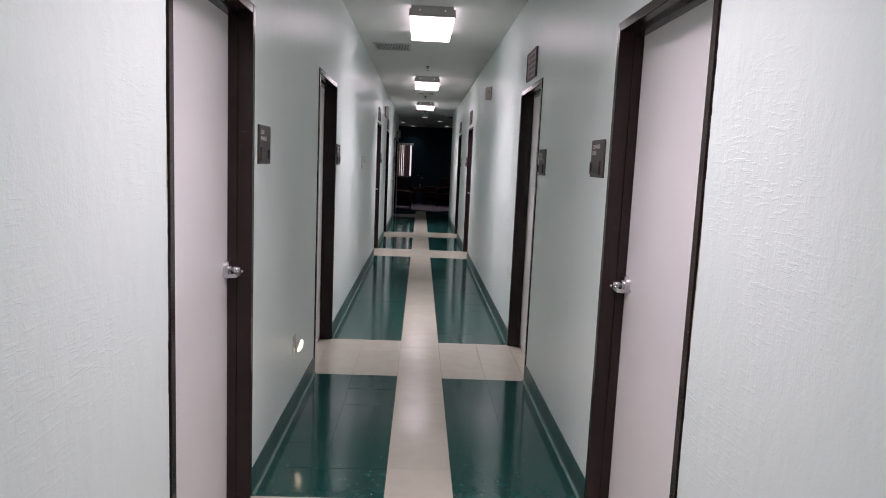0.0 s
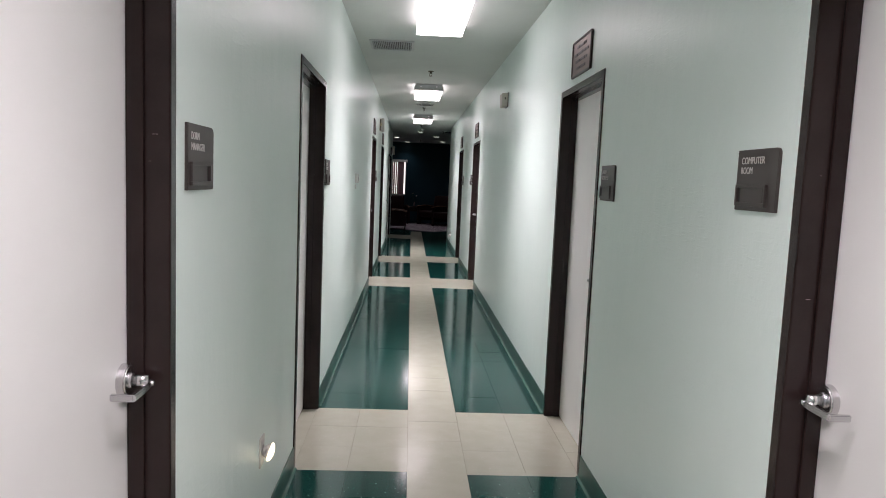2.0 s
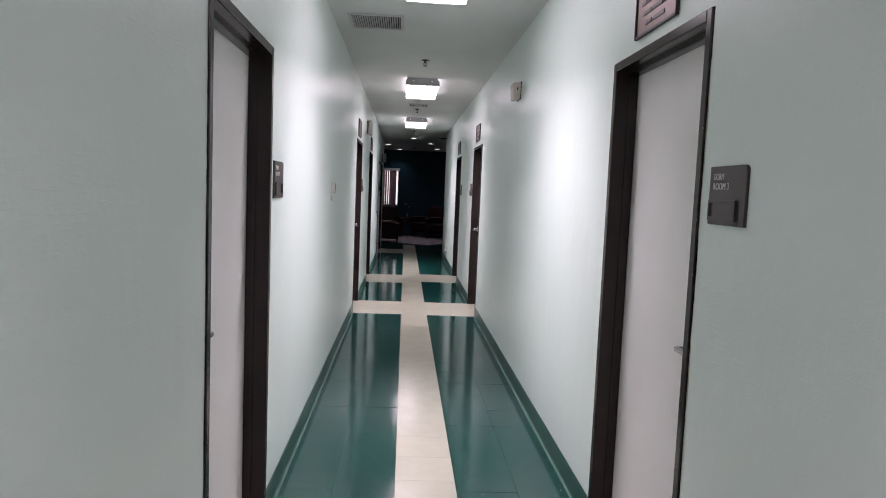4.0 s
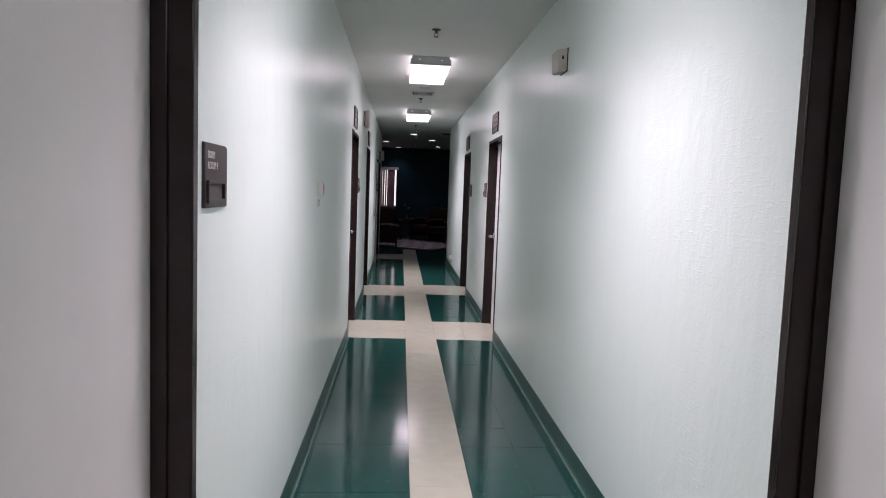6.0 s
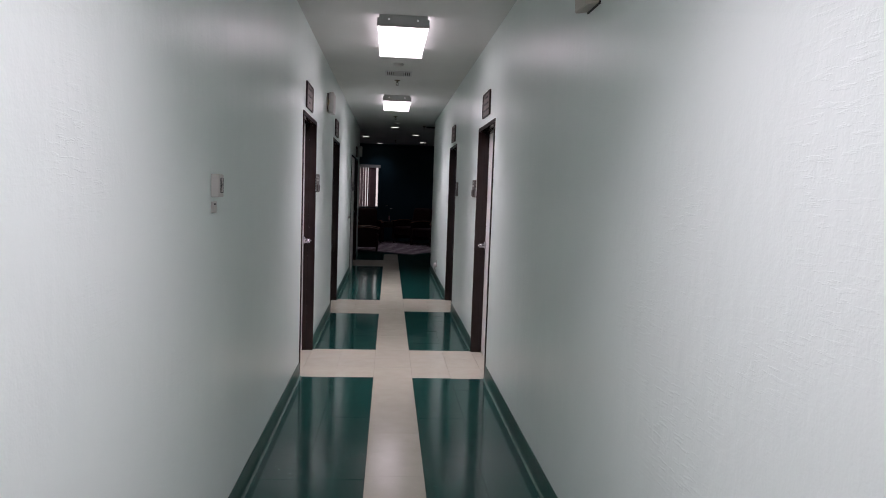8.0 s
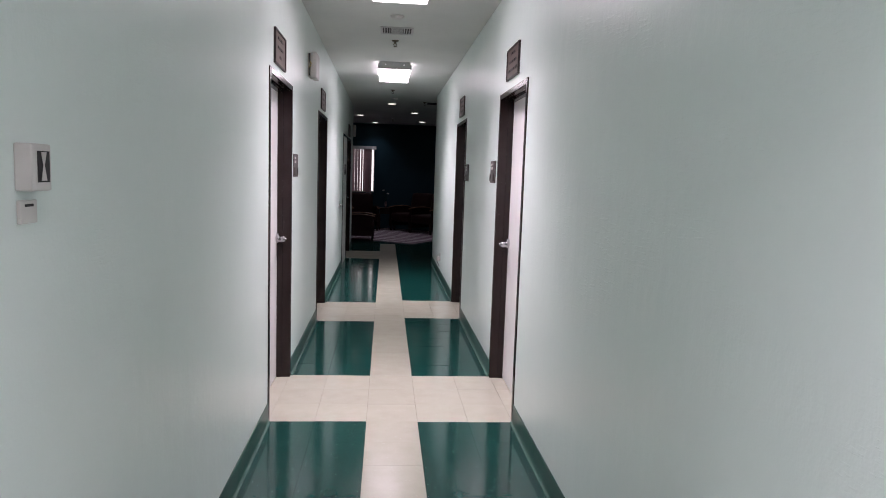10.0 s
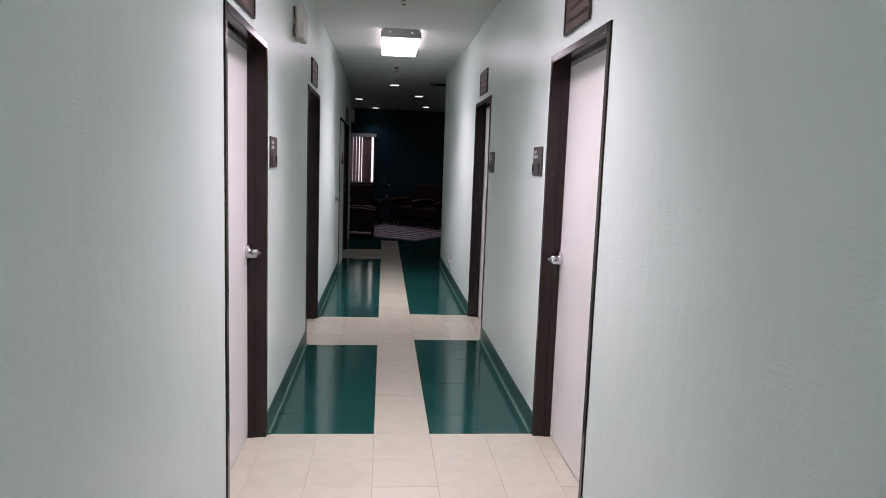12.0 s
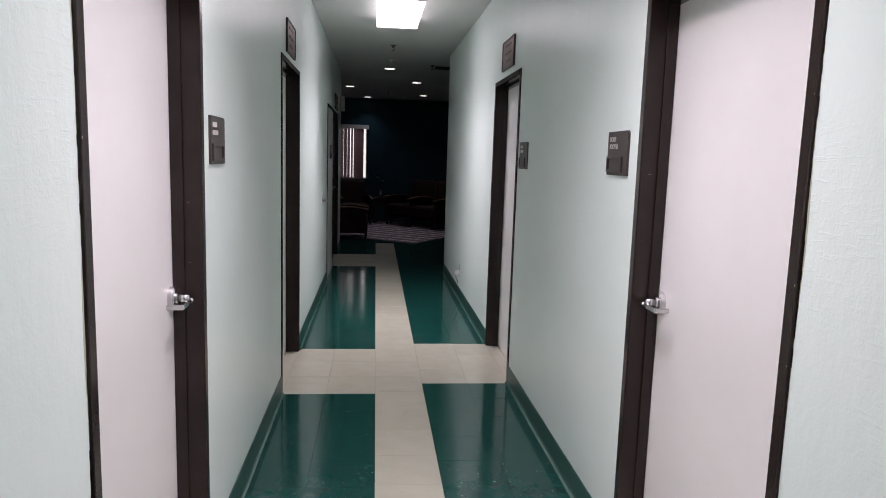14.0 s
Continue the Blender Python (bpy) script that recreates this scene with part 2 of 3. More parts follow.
def letters(text, height, length, corner, mat, parent):
    """Raised words as a mesh part, on a plate that faces the local x; they run along y from the lower corner."""
    cu = bpy.data.curves.new("lettering", "FONT")
    cu.body, cu.size, cu.extrude = text, 1.0, 0.02
    tmp = new("lettering", cu)
    me = bpy.data.meshes.new_from_object(tmp.evaluated_get(bpy.context.evaluated_depsgraph_get()))
    bpy.data.objects.remove(tmp)
    xs, ys = [v.co.x for v in me.vertices], [v.co.y for v in me.vertices]
    sx, sy = length / (max(xs) - min(xs)), height / (max(ys) - min(ys))
    x0, y0 = min(xs), min(ys)
    for v in me.vertices:
        v.co = Vector((v.co.z * 0.03, (v.co.x - x0) * sx, (v.co.y - y0) * sy)) + corner
    me.materials.clear()
    me.materials.append(mat)
    ob = new("lettering", me)
    ob.parent = parent
    return ob


# ---- the plan ----
HALF, TOP, THICK = 0.728, 2.731, 0.14
BACK, RIGHT_END, LEFT_END, FAR = -1.6, 17.25, 19.50, 24.0
ROOM_L, ROOM_R = -3.0, 3.6
FRAME_H, FACE = 2.046, 0.037
# near edge, far edge, latch at the far edge
DOORS_L = ((1.436, 2.366, True), (4.081, 5.006, False), (9.972, 10.891, True), (12.702, 13.645, False), (17.60, 18.69, True))
DOORS_R = ((1.403, 2.350, True), (4.054, 4.982, False), (9.966, 10.902, True), (12.903, 13.822, False))
CLOSET = (16.50, 17.50)


def on_left(y, z, proud=0.0):
    return pose(-HALF + proud, y, z)


def on_right(y, z, proud=0.0):
    return pose(HALF - proud, y, z, 0, 0, 180)


def wall_mesh(x0, x1, start, end, openings):
    bm = bmesh.new()
    y = start
    for a, b in openings:
        box(bm, x0, x1, y, a + 0.01, 0, TOP)
        box(bm, x0, x1, a + 0.01, b - 0.01, FRAME_H - 0.01, TOP)
        y = b - 0.01
    box(bm, x0, x1, y, end, 0, TOP)
    return bm


structure("wall_left", wall_mesh(-HALF - THICK, -HALF, BACK, LEFT_END, [d[:2] for d in DOORS_L[:4]] + [CLOSET] + [DOORS_L[4][:2]]), MINT, "pale mint green painted corridor wall with door openings", "wall")
structure("wall_right", wall_mesh(HALF, HALF + THICK, BACK, RIGHT_END, [d[:2] for d in DOORS_R]), MINT, "pale mint green painted corridor wall with door openings", "wall")
structure("wall_behind", boxed(-HALF - THICK, HALF + THICK, BACK - 0.12, BACK, 0, TOP), MINT, "plain mint green wall closing the corridor", "wall")
structure("ceiling", boxed(ROOM_L - 0.12, ROOM_R + 0.12, BACK - 0.12, FAR + 0.12, TOP, TOP + 0.1), CEILING, "smooth white painted ceiling over corridor and lounge", "ceiling")
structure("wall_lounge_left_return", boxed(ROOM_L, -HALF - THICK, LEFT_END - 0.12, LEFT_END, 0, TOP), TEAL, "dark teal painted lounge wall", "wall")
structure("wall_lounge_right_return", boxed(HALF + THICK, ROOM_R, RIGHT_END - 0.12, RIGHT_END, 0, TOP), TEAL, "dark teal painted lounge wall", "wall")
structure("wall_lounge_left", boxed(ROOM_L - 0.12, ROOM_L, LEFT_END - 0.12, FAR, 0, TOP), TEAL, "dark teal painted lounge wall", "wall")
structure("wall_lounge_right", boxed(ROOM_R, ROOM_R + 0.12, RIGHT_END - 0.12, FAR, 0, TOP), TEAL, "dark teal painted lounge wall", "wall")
WX0, WX1, WZ0, WZ1 = -1.45, -0.378, 0.945, 2.11
bm = bmesh.new()
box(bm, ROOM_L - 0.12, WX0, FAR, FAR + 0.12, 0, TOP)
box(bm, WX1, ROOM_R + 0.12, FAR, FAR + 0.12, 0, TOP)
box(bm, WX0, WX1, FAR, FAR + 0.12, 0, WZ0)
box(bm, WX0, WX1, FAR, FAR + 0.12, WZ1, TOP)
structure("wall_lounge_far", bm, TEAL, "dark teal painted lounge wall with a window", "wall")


# ---- doors ----
def lever_handle(parent, latch, z=1.0, plane=-0.089):
    """A satin chrome lever on a round rose; latch is +1 or -1 along the door's y."""
    edge = latch
    bm = cylinder(bmesh.new(), pose(plane, edge, z, 0, 90, 0), 0.0375, 0.0365, 0.019, 48)
    bmesh.ops.bevel(bm, geom=[e for e in bm.edges if all(v.co.x > plane + 0.018 for v in e.verts)], offset=0.003, segments=3, affect="EDGES")
    handle = part("door_handle", bm, CHROME, parent, "satin chrome lever handle on a round rose")
    part("collar", cylinder(bmesh.new(), pose(plane + 0.018, edge, z, 0, 90, 0), 0.0195, 0.0185, 0.007, 32), CHROME, handle)
    back = -1 if latch > 0 else 1
    part("neck", cylinder(bmesh.new(), pose(plane + 0.024, edge, z, 0, 90, 0), 0.0135, 0.0125, 0.034, 24), CHROME, handle, smooth=True)
    bm = bmesh.new()
    prism(bm, [(plane + 0.054, edge - back * 0.016), (plane + 0.067, edge - back * 0.015), (plane + 0.069, edge + back * 0.099), (plane + 0.066, edge + back * 0.103), (plane + 0.016, edge + back * 0.104), (plane + 0.016, edge + back * 0.094), (plane + 0.056, edge + back * 0.092)], "z", z - 0.0165, z - 0.0005)
    bmesh.ops.bevel(bm, geom=list(bm.edges), offset=0.0025, segments=2, affect="EDGES")
    part("lever", bm, CHROME, handle)
    part("cylinder_lock", cylinder(bmesh.new(), pose(plane + 0.058, edge, z - 0.006, 0, 90, 0), 0.007, 0.006, 0.012, 16), CHROME, handle, smooth=True)
    return handle


rag = random.Random(7)


def door(name, m, width, latch, label, handle_z=1.0):
    root = thing(name, m, label, "door", kind="structure")
    h = width / 2
    for s in (-1, 1):
        bm = bmesh.new()
        box(bm, -0.138, 0.007, s * h, s * (h - FACE), 0, FRAME_H, bevel=0.004)
        box(bm, -0.0885, -0.050, s * (h - FACE + 0.003), s * (h - FACE - 0.009), 0.001, FRAME_H - FACE, bevel=0.003)
        part("jamb", bm, FRAME_BROWN, root)
        bm = bmesh.new()
        swell, late = rag.uniform(4, 9), rag.uniform(0, 6)
        for k in range(96):
            reach = 0.0006 + 0.0030 * max(0.0, math.sin(k / swell + late)) ** 2 + 0.0016 * max(0.0, rag.gauss(0.2, 0.5))
            box(bm, -0.001, 0.0012, s * (h - 0.001), s * (h + reach), FRAME_H * k / 96, FRAME_H * (k + 1) / 96)
        # three tiny pale specks near the outer edge of the frame face
        for k in range(3):
            z, n = rag.uniform(1.0, 2.02), rag.uniform(0.002, 0.006)
            part("paint_chip", boxed(0.0064, 0.0074, s * (h - 0.0045), s * (h - 0.0045 - rag.uniform(0.0008, 0.002)), z, z + n), OLD_PAINT, root)
        part("paint_line", bm, FRAME_BROWN, root, "ragged dark paint edge beside the frame")
        bm = bmesh.new()
        swell, late = rag.uniform(3, 8), rag.uniform(0, 6)
        for k in range(60):
            reach = 0.001 + 0.0065 * max(0.0, math.sin(k / swell + late)) + 0.001 * rag.random()
            box(bm, -0.001, 0.0006, s * (h - 0.001), s * (h + reach), 0.85 + 1.19 * k / 60, 0.85 + 1.19 * (k + 1) / 60)
        part("old_paint", bm, OLD_PAINT, root, "strip of older yellowish paint showing at the frame")
    bm = bmesh.new()
    box(bm, -0.138, 0.007, -h + FACE, h - FACE, FRAME_H - FACE, FRAME_H, bevel=0.004)
    box(bm, -0.0885, -0.050, -h + FACE + 0.007, h - FACE - 0.007, FRAME_H - FACE - 0.016, FRAME_H - FACE + 0.003, bevel=0.003)
    part("head", bm, FRAME_BROWN, root)
    for k in range(2):
        z, x = rag.uniform(1.0, 1.6), rag.uniform(-0.050, -0.020)
        part("scratch", boxed(x, x + rag.uniform(0.005, 0.014), latch * (h - FACE), latch * (h - FACE - 0.0004), z, z + 0.0006), SLAT, root, "fine pale scratch in the paint")
    leaf = part("door_leaf", boxed(-0.138, -0.0895, -h + FACE + 0.003, h - FACE - 0.003, 0.008, FRAME_H - FACE - 0.003, bevel=0.002), DOOR_WHITE, root, "flush off-white painted door leaf, closed")
    lever_handle(leaf, latch * (h - 0.068), handle_z)
    for z in (0.25, 1.0, 1.75):
        part("hinge", cylinder(bmesh.new(), pose(-0.141, -latch * (h - FACE), z), 0.006, 0.006, 0.09, 12), CHROME, root)
    return root


count = 0
for y0, y1, far in DOORS_L:
    count += 1
    door("door_%d" % count, on_left((y0 + y1) / 2, 0), y1 - y0, 1 if far else -1, "closed off-white door in a dark brown steel frame, mint wall")
for y0, y1, far in DOORS_R:
    count += 1
    door("door_%d" % count, on_right((y0 + y1) / 2, 0), y1 - y0, -1 if far else 1, "closed off-white door in a dark brown steel frame, mint wall")

# the closet door lies flush with the wall
closet = thing("door_10", on_left(sum(CLOSET) / 2, 0), "flush off-white closet door in a thin brown frame", "door", kind="structure")
h = (CLOSET[1] - CLOSET[0]) / 2
for s in (-1, 1):
    part("jamb", boxed(-0.138, 0.007, s * h, s * (h - 0.035), 0, FRAME_H, bevel=0.003), FRAME_BROWN, closet)
part("head", boxed(-0.138, 0.007, -h + 0.035, h - 0.035, FRAME_H - 0.035, FRAME_H, bevel=0.003), FRAME_BROWN, closet)
part("door_leaf", boxed(-0.045, 0.002, -h + 0.038, h - 0.038, 0.008, FRAME_H - 0.038, bevel=0.002), DOOR_WHITE, closet, "flush off-white door leaf")


# ---- cove base ----
def cove(side, y0, y1):
    s = 1 if side == "left" else -1
    x = -HALF * s
    outline = [(x - s * 0.004, 0.0), (x + s * 0.017, 0.0), (x + s * 0.016, 0.004), (x + s * 0.010, 0.010), (x + s * 0.0065, 0.020), (x + s * 0.005, 0.034), (x + s * 0.0045, 0.112), (x + s * 0.003, 0.116), (x - s * 0.004, 0.116)]
    base = structure("baseboard", prism(bmesh.new(), outline, "y", y0, y1), BASE_GREEN, "green vinyl cove base along the mint wall", "baseboard")
    # thin pale strip that paints the glint along the toe
    toe = [(x + s * 0.0135, 0.0), (x + s * 0.0205, 0.0), (x + s * 0.0196, 0.0032), (x + s * 0.0165, 0.0070), (x + s * 0.013, 0.0095)]
    part("toe_edge", prism(bmesh.new(), toe, "y", y0, y1), TOE_GLINT, base, "toe edge with its highlight painted on")


for side, doors, end in (("left", [d[:2] for d in DOORS_L[:4]] + [CLOSET, DOORS_L[4][:2]], LEFT_END), ("right", [d[:2] for d in DOORS_R], RIGHT_END)):
    y = BACK
    for a, b in doors + [(end, end)]:
        if a - y > 0.03:
            cove(side, y, a)
        y = b


# ---- ceiling fixtures ----
def wrap_fixture(y0, y1):
    root = thing("ceiling_light", pose(0, y0, TOP), "lit fluorescent wraparound ceiling light with grey end plates", "ceiling light", "corridor ceiling lights")
    n = y1 - y0
    part("housing", boxed(-0.175, 0.175, 0.004, n - 0.004, -0.022, 0, bevel=0.003), PALE_METAL, root)
    for a, b in ((0, 0.014), (n - 0.014, n)):
        bm = prism(bmesh.new(), [(-0.168, 0), (0.168, 0), (0.172, -0.022), (0.189, -0.024), (0.192, -0.082), (-0.192, -0.082), (-0.189, -0.024), (-0.172, -0.022)], "y", a, b)
        plate = part("end_plate", bm, PALE_METAL, root, "grey enamelled end plate")
        for x in (-0.105, 0.105):
            y = a + 0.0004 if a == 0 else b + 0.0010
            part("lit_hole", cylinder(bmesh.new(), pose(x, y, -0.034, 90, 0, 0), 0.0062, 0.0062, 0.0010, 16), HOLE_GLOW, plate, "small hole that lets lamplight through")
    bm = prism(bmesh.new(), [(-0.183, -0.024), (0.183, -0.024), (0.186, -0.074), (0.178, -0.080), (-0.178, -0.080), (-0.186, -0.074)], "y", 0.0142, n - 0.0142)
    for f in bm.faces:
        f.material_index = 1 if abs(f.normal.x) > 0.9 else 0
    lens = part("diffuser", bm, LENS_GLOW, root, "glowing white acrylic diffuser")
    lens.data.materials.append(SIDE_GLOW)


for y0 in LIGHTS_Y:
    wrap_fixture(y0, y0 + LIGHT_LONG)


def sprinkler(x, y):
    root = thing("fire_sprinkler", pose(x, y, TOP), "pendant fire sprinkler under the white ceiling", "sprinkler", "ceiling sprinklers")
    part("escutcheon", cylinder(bmesh.new(), pose(0, 0, 0, 180, 0, 0), 0.036, 0.028, 0.008, 28), BRASS, root, smooth=True)
    part("body", cylinder(bmesh.new(), pose(0, 0, -0.006, 180, 0, 0), 0.012, 0.010, 0.022, 16), BRASS, root, smooth=True)
    bm = bmesh.new()
    for s in (-1, 1):
        tube(bm, [(0.008 * s, 0, -0.026), (0.016 * s, 0, -0.036), (0.012 * s, 0, -0.048), (0.0, 0, -0.056)], 0.003, 8)
    part("yoke", bm, BRASS, root)
    part("deflector", cylinder(bmesh.new(), pose(0, 0, -0.056, 180, 0, 0), 0.019, 0.019, 0.002, 20), BRASS, root)


for x, y in ((-0.006, 8.74), (-0.012, 12.73), (0.002, 16.62), (0.58, 18.18), (0.056, 22.24)):
    sprinkler(x, y)


def detector(x, y):
    root = thing("smoke_detector", pose(x, y, TOP), "round white smoke detector on the ceiling", "smoke detector", "smoke detectors")
    part("base", cylinder(bmesh.new(), pose(0, 0, 0, 180, 0, 0), 0.055, 0.054, 0.012, 32), PLASTIC, root, smooth=True)
    part("cap", cylinder(bmesh.new(), pose(0, 0, -0.012, 180, 0, 0), 0.047, 0.038, 0.010, 32), PLASTIC, root, smooth=True)


detector(-0.01, 11.70)
detector(0.045, 17.75)

vent = thing("ceiling_vent", pose(-0.41, 7.31, TOP), "square white return air grille with many thin slats", "ceiling vent")
for x0, x1, y0, y1 in ((-0.205, 0.205, -0.215, -0.19), (-0.205, 0.205, 0.19, 0.215), (-0.205, -0.18, -0.19, 0.19), (0.18, 0.205, -0.19, 0.19)):
    part("frame", boxed(x0, x1, y0, y1, -0.012, 0, bevel=0.002), PALE_METAL, vent)
# black sheet in place of the shaded duct; the ceiling is solid here
part("backing", boxed(-0.18, 0.18, -0.19, 0.19, -0.002, 0.0), SIGN_DARK, vent)
me = None
for i in range(21):
    bm = boxed(-0.001, 0.001, -0.19, 0.19, -0.008, 0.007)
    bmesh.ops.rotate(bm, verts=bm.verts, matrix=Matrix.Rotation(radians(28), 3, "Y"))
    if me is None:
        me = mesh_of("slat", bm, PALE_METAL)
    slat = new("slat", me)
    slat.parent, slat.location = vent, (-0.17 + 0.017 * i, 0, -0.009)

diff = thing("supply_diffuser", pose(-0.003, 12.25, TOP), "small square multi-way supply air diffuser", "ceiling vent")
for x0, x1, y0, y1 in ((-0.145, 0.145, -0.145, -0.125), (-0.145, 0.145, 0.125, 0.145), (-0.145, -0.125, -0.125, 0.125), (0.125, 0.145, -0.125, 0.125)):
    part("frame", boxed(x0, x1, y0, y1, -0.010, 0, bevel=0.002), PALE_METAL, diff)
# darkness between the slats is painted: a black sheet, no hollow
part("backing", boxed(-0.125, 0.125, -0.125, 0.125, -0.002, 0.0), SIGN_DARK, diff)
for i in range(3):
    for s in (-1, 1):
        bm = boxed(-0.004, 0.004, -0.118, 0.118, -0.004, 0.004, bevel=0.001)
        slat = part("slat", bm, PALE_METAL, diff)
        slat.location = (s * (0.064 + 0.022 * i), 0, -0.007)
for i in range(6):
    slat = part("slat", boxed(-0.054, 0.054, -0.003, 0.003, -0.003, 0.003), PALE_METAL, diff)
    slat.location = (0, -0.1 + 0.04 * i, -0.006)

dark_vent = thing("lounge_vent", pose(0.76, 18.36, TOP), "dark square ceiling grille at the lounge entrance", "ceiling vent")
for x0, x1, y0, y1 in ((-0.13, 0.13, -0.13, -0.11), (-0.13, 0.13, 0.11, 0.13), (-0.13, -0.11, -0.11, 0.11), (0.11, 0.13, -0.11, 0.11)):
    part("frame", boxed(x0, x1, y0, y1, -0.010, 0, bevel=0.002), BLACK, dark_vent)
# black sheet stands in for the unlit hollow above the slats
part("backing", boxed(-0.11, 0.11, -0.11, 0.11, -0.003, 0), BLACK, dark_vent)
for i in range(8):
    part("slat", boxed(-0.11, 0.11, -0.098 + 0.028 * i - 0.005, -0.098 + 0.028 * i + 0.005, -0.008, -0.004), BLACK, dark_vent)


# ---- signs ----
def room_sign(m, lines):
    """Taupe plastic room sign with one rounded corner, raised words (bars where a number is given) and a sliding insert."""
    words = " ".join(w for w in lines if isinstance(w, str)).lower()
    root = thing("room_sign", m, "dark taupe plastic room sign" + (" reading " + words if words else " with two short lines") + ", on mint wall", "sign", "room signs")
    w, hgt = 0.105, 0.0815
    arc = [(w - 0.016 + 0.016 * math.sin(a), hgt - 0.016 + 0.016 * math.cos(a)) for a in (radians(k * 15) for k in range(7))]
    bm = prism(bmesh.new(), [(-w, -hgt), (-w, hgt)] + arc + [(w, -hgt)], "x", 0, 0.008)
    bmesh.ops.bevel(bm, geom=[e for e in bm.edges if all(v.co.x > 0.007 for v in e.verts)], offset=0.0018, segments=2, affect="EDGES")
    part("plate", bm, SIGN_BROWN, root)
    y0, y1, z0, z1 = -w + 0.012, -w + 0.168, -hgt + 0.012, -0.012
    for ya, yb, za, zb in ((y0, y1, z0, z0 + 0.010), (y0, y1, z1 - 0.008, z1), (y0, y0 + 0.008, z0 + 0.010, z1 - 0.008), (y1 - 0.008, y1, z0 + 0.010, z1 - 0.008)):
        part("holder_rim", boxed(0.0078, 0.0155, ya, yb, za, zb, bevel=0.001), SIGN_BROWN, root)
    part("insert", boxed(0.0078, 0.0100, y0 + 0.020, y1 - 0.020, z0 + 0.010, z1 - 0.008), SIGN_BROWN, root)
    # black strips paint the shade at the inner sides of the rim
    for ya, yb in ((y0 + 0.008, y0 + 0.020), (y1 - 0.020, y1 - 0.008)):
        part("slot", boxed(0.0079, 0.0086, ya, yb, z0 + 0.010, z1 - 0.008), SIGN_DARK, root)
    row = 0
    for i, line in enumerate(lines):
        z = 0.043 - 0.0265 * row
        if isinstance(line, str):
            letters(line, 0.0185, 0.0150 * len(line), Vector((0.0084, -w + 0.025, z)), LETTER, root)
            row += 1
        elif line < 0.03:
            part("digit_bar", boxed(0.008, 0.0089, -w + 0.095, -w + 0.095 + line, z + 0.0265, z + 0.045), LETTER, root)
        else:
            part("word_bar", boxed(0.008, 0.0089, -w + 0.025, -w + 0.025 + line, z + 0.001, z + 0.0175), LETTER, root)
            row += 1
    return root


room_sign(on_left(2.546, 1.508), ("DORM", "MANAGER"))
room_sign(on_right(2.530, 1.511), ("COMPUTER", "ROOM"))
room_sign(on_right(3.880, 1.496), ("DORM", "ROOM 3"))
room_sign(on_left(5.162, 1.498), ("DORM", "ROOM 9"))
room_sign(on_left(11.078, 1.506), (0.062, 0.078))
room_sign(on_right(11.097, 1.507), ("DORM", "ROOM", 0.012))
room_sign(on_right(12.720, 1.500), (0.062, 0.082))
room_sign(on_left(17.0, 1.50, 0.002), (0.062, 0.082))


def plaque(m, rows, group="bronze plaques"):
    root = thing("bronze_plaque", m, "brown bronze dedication plaque with raised lettering above a door", "plaque", group)
    w, hgt = 0.203, 0.100
    part("plate", boxed(0, 0.008, -w + 0.008, w - 0.008, -hgt + 0.008, hgt - 0.008), BRONZE, root)
    for y0, y1, z0, z1 in ((-w, w, hgt - 0.010, hgt), (-w, w, -hgt, -hgt + 0.010), (-w, -w + 0.010, -hgt + 0.010, hgt - 0.010), (w - 0.010, w, -hgt + 0.010, hgt - 0.010)):
        part("rim", boxed(0, 0.014, y0, y1, z0, z1, bevel=0.002), BRONZE_DARK, root)
    for i, words in enumerate(rows):
        z = hgt - 0.042 - i * (0.155 / max(len(rows), 1))
        total = sum(words) + 0.012 * (len(words) - 1)
        y = -total / 2
        for n in words:
            part("word_bar", boxed(0.008, 0.0112, y, y + n, z - 0.0075, z + 0.0075, bevel=0.001), BRONZE_DARK, root)
            y += n + 0.012


plaque(on_right(4.521, 2.189), ((0.05, 0.09, 0.03), (0.05, 0.11, 0.05, 0.04), (0.08, 0.10, 0.04), (0.06, 0.11)))
plaque(on_right(10.450, 2.206), ((0.05, 0.07), (0.10, 0.06, 0.04), (0.06, 0.12, 0.05, 0.04)))
plaque(on_left(10.32, 2.184), ((0.10, 0.08), (0.12, 0.06), (0.06,)))
plaque(on_left(13.12, 2.181), ((0.10, 0.08), (0.12, 0.06), (0.09, 0.05)))
plaque(on_right(13.339, 2.193), ((0.08, 0.10), (0.12, 0.06), (0.10,)))
plaque(on_left(18.05, 2.172), ((0.10, 0.08), (0.12, 0.06)))


# ---- small wall fittings ----
emr = thing("emergency_light_box", on_right(7.495, 2.288), "old ivory wall box with a small keyhole, high on the wall", "wall box")
bm = prism(bmesh.new(), [(0, -0.062), (0.058, -0.072), (0.066, 0.058), (0, 0.066)], "y", -0.075, 0.08)
bmesh.ops.bevel(bm, geom=list(bm.edges), offset=0.005, segments=2, affect="EDGES")
part("case", bm, OLD_PLASTIC, emr)
part("keyhole", boxed(0.026, 0.036, 0.0798, 0.0812, 0.0, 0.022), SIGN_DARK, emr)
# thin plate, coloured black to draw the shadow gap round the case
part("back_plate", boxed(-0.0005, 0.006, -0.078, 0.084, -0.069, 0.070, bevel=0.001), SIGN_DARK, emr)

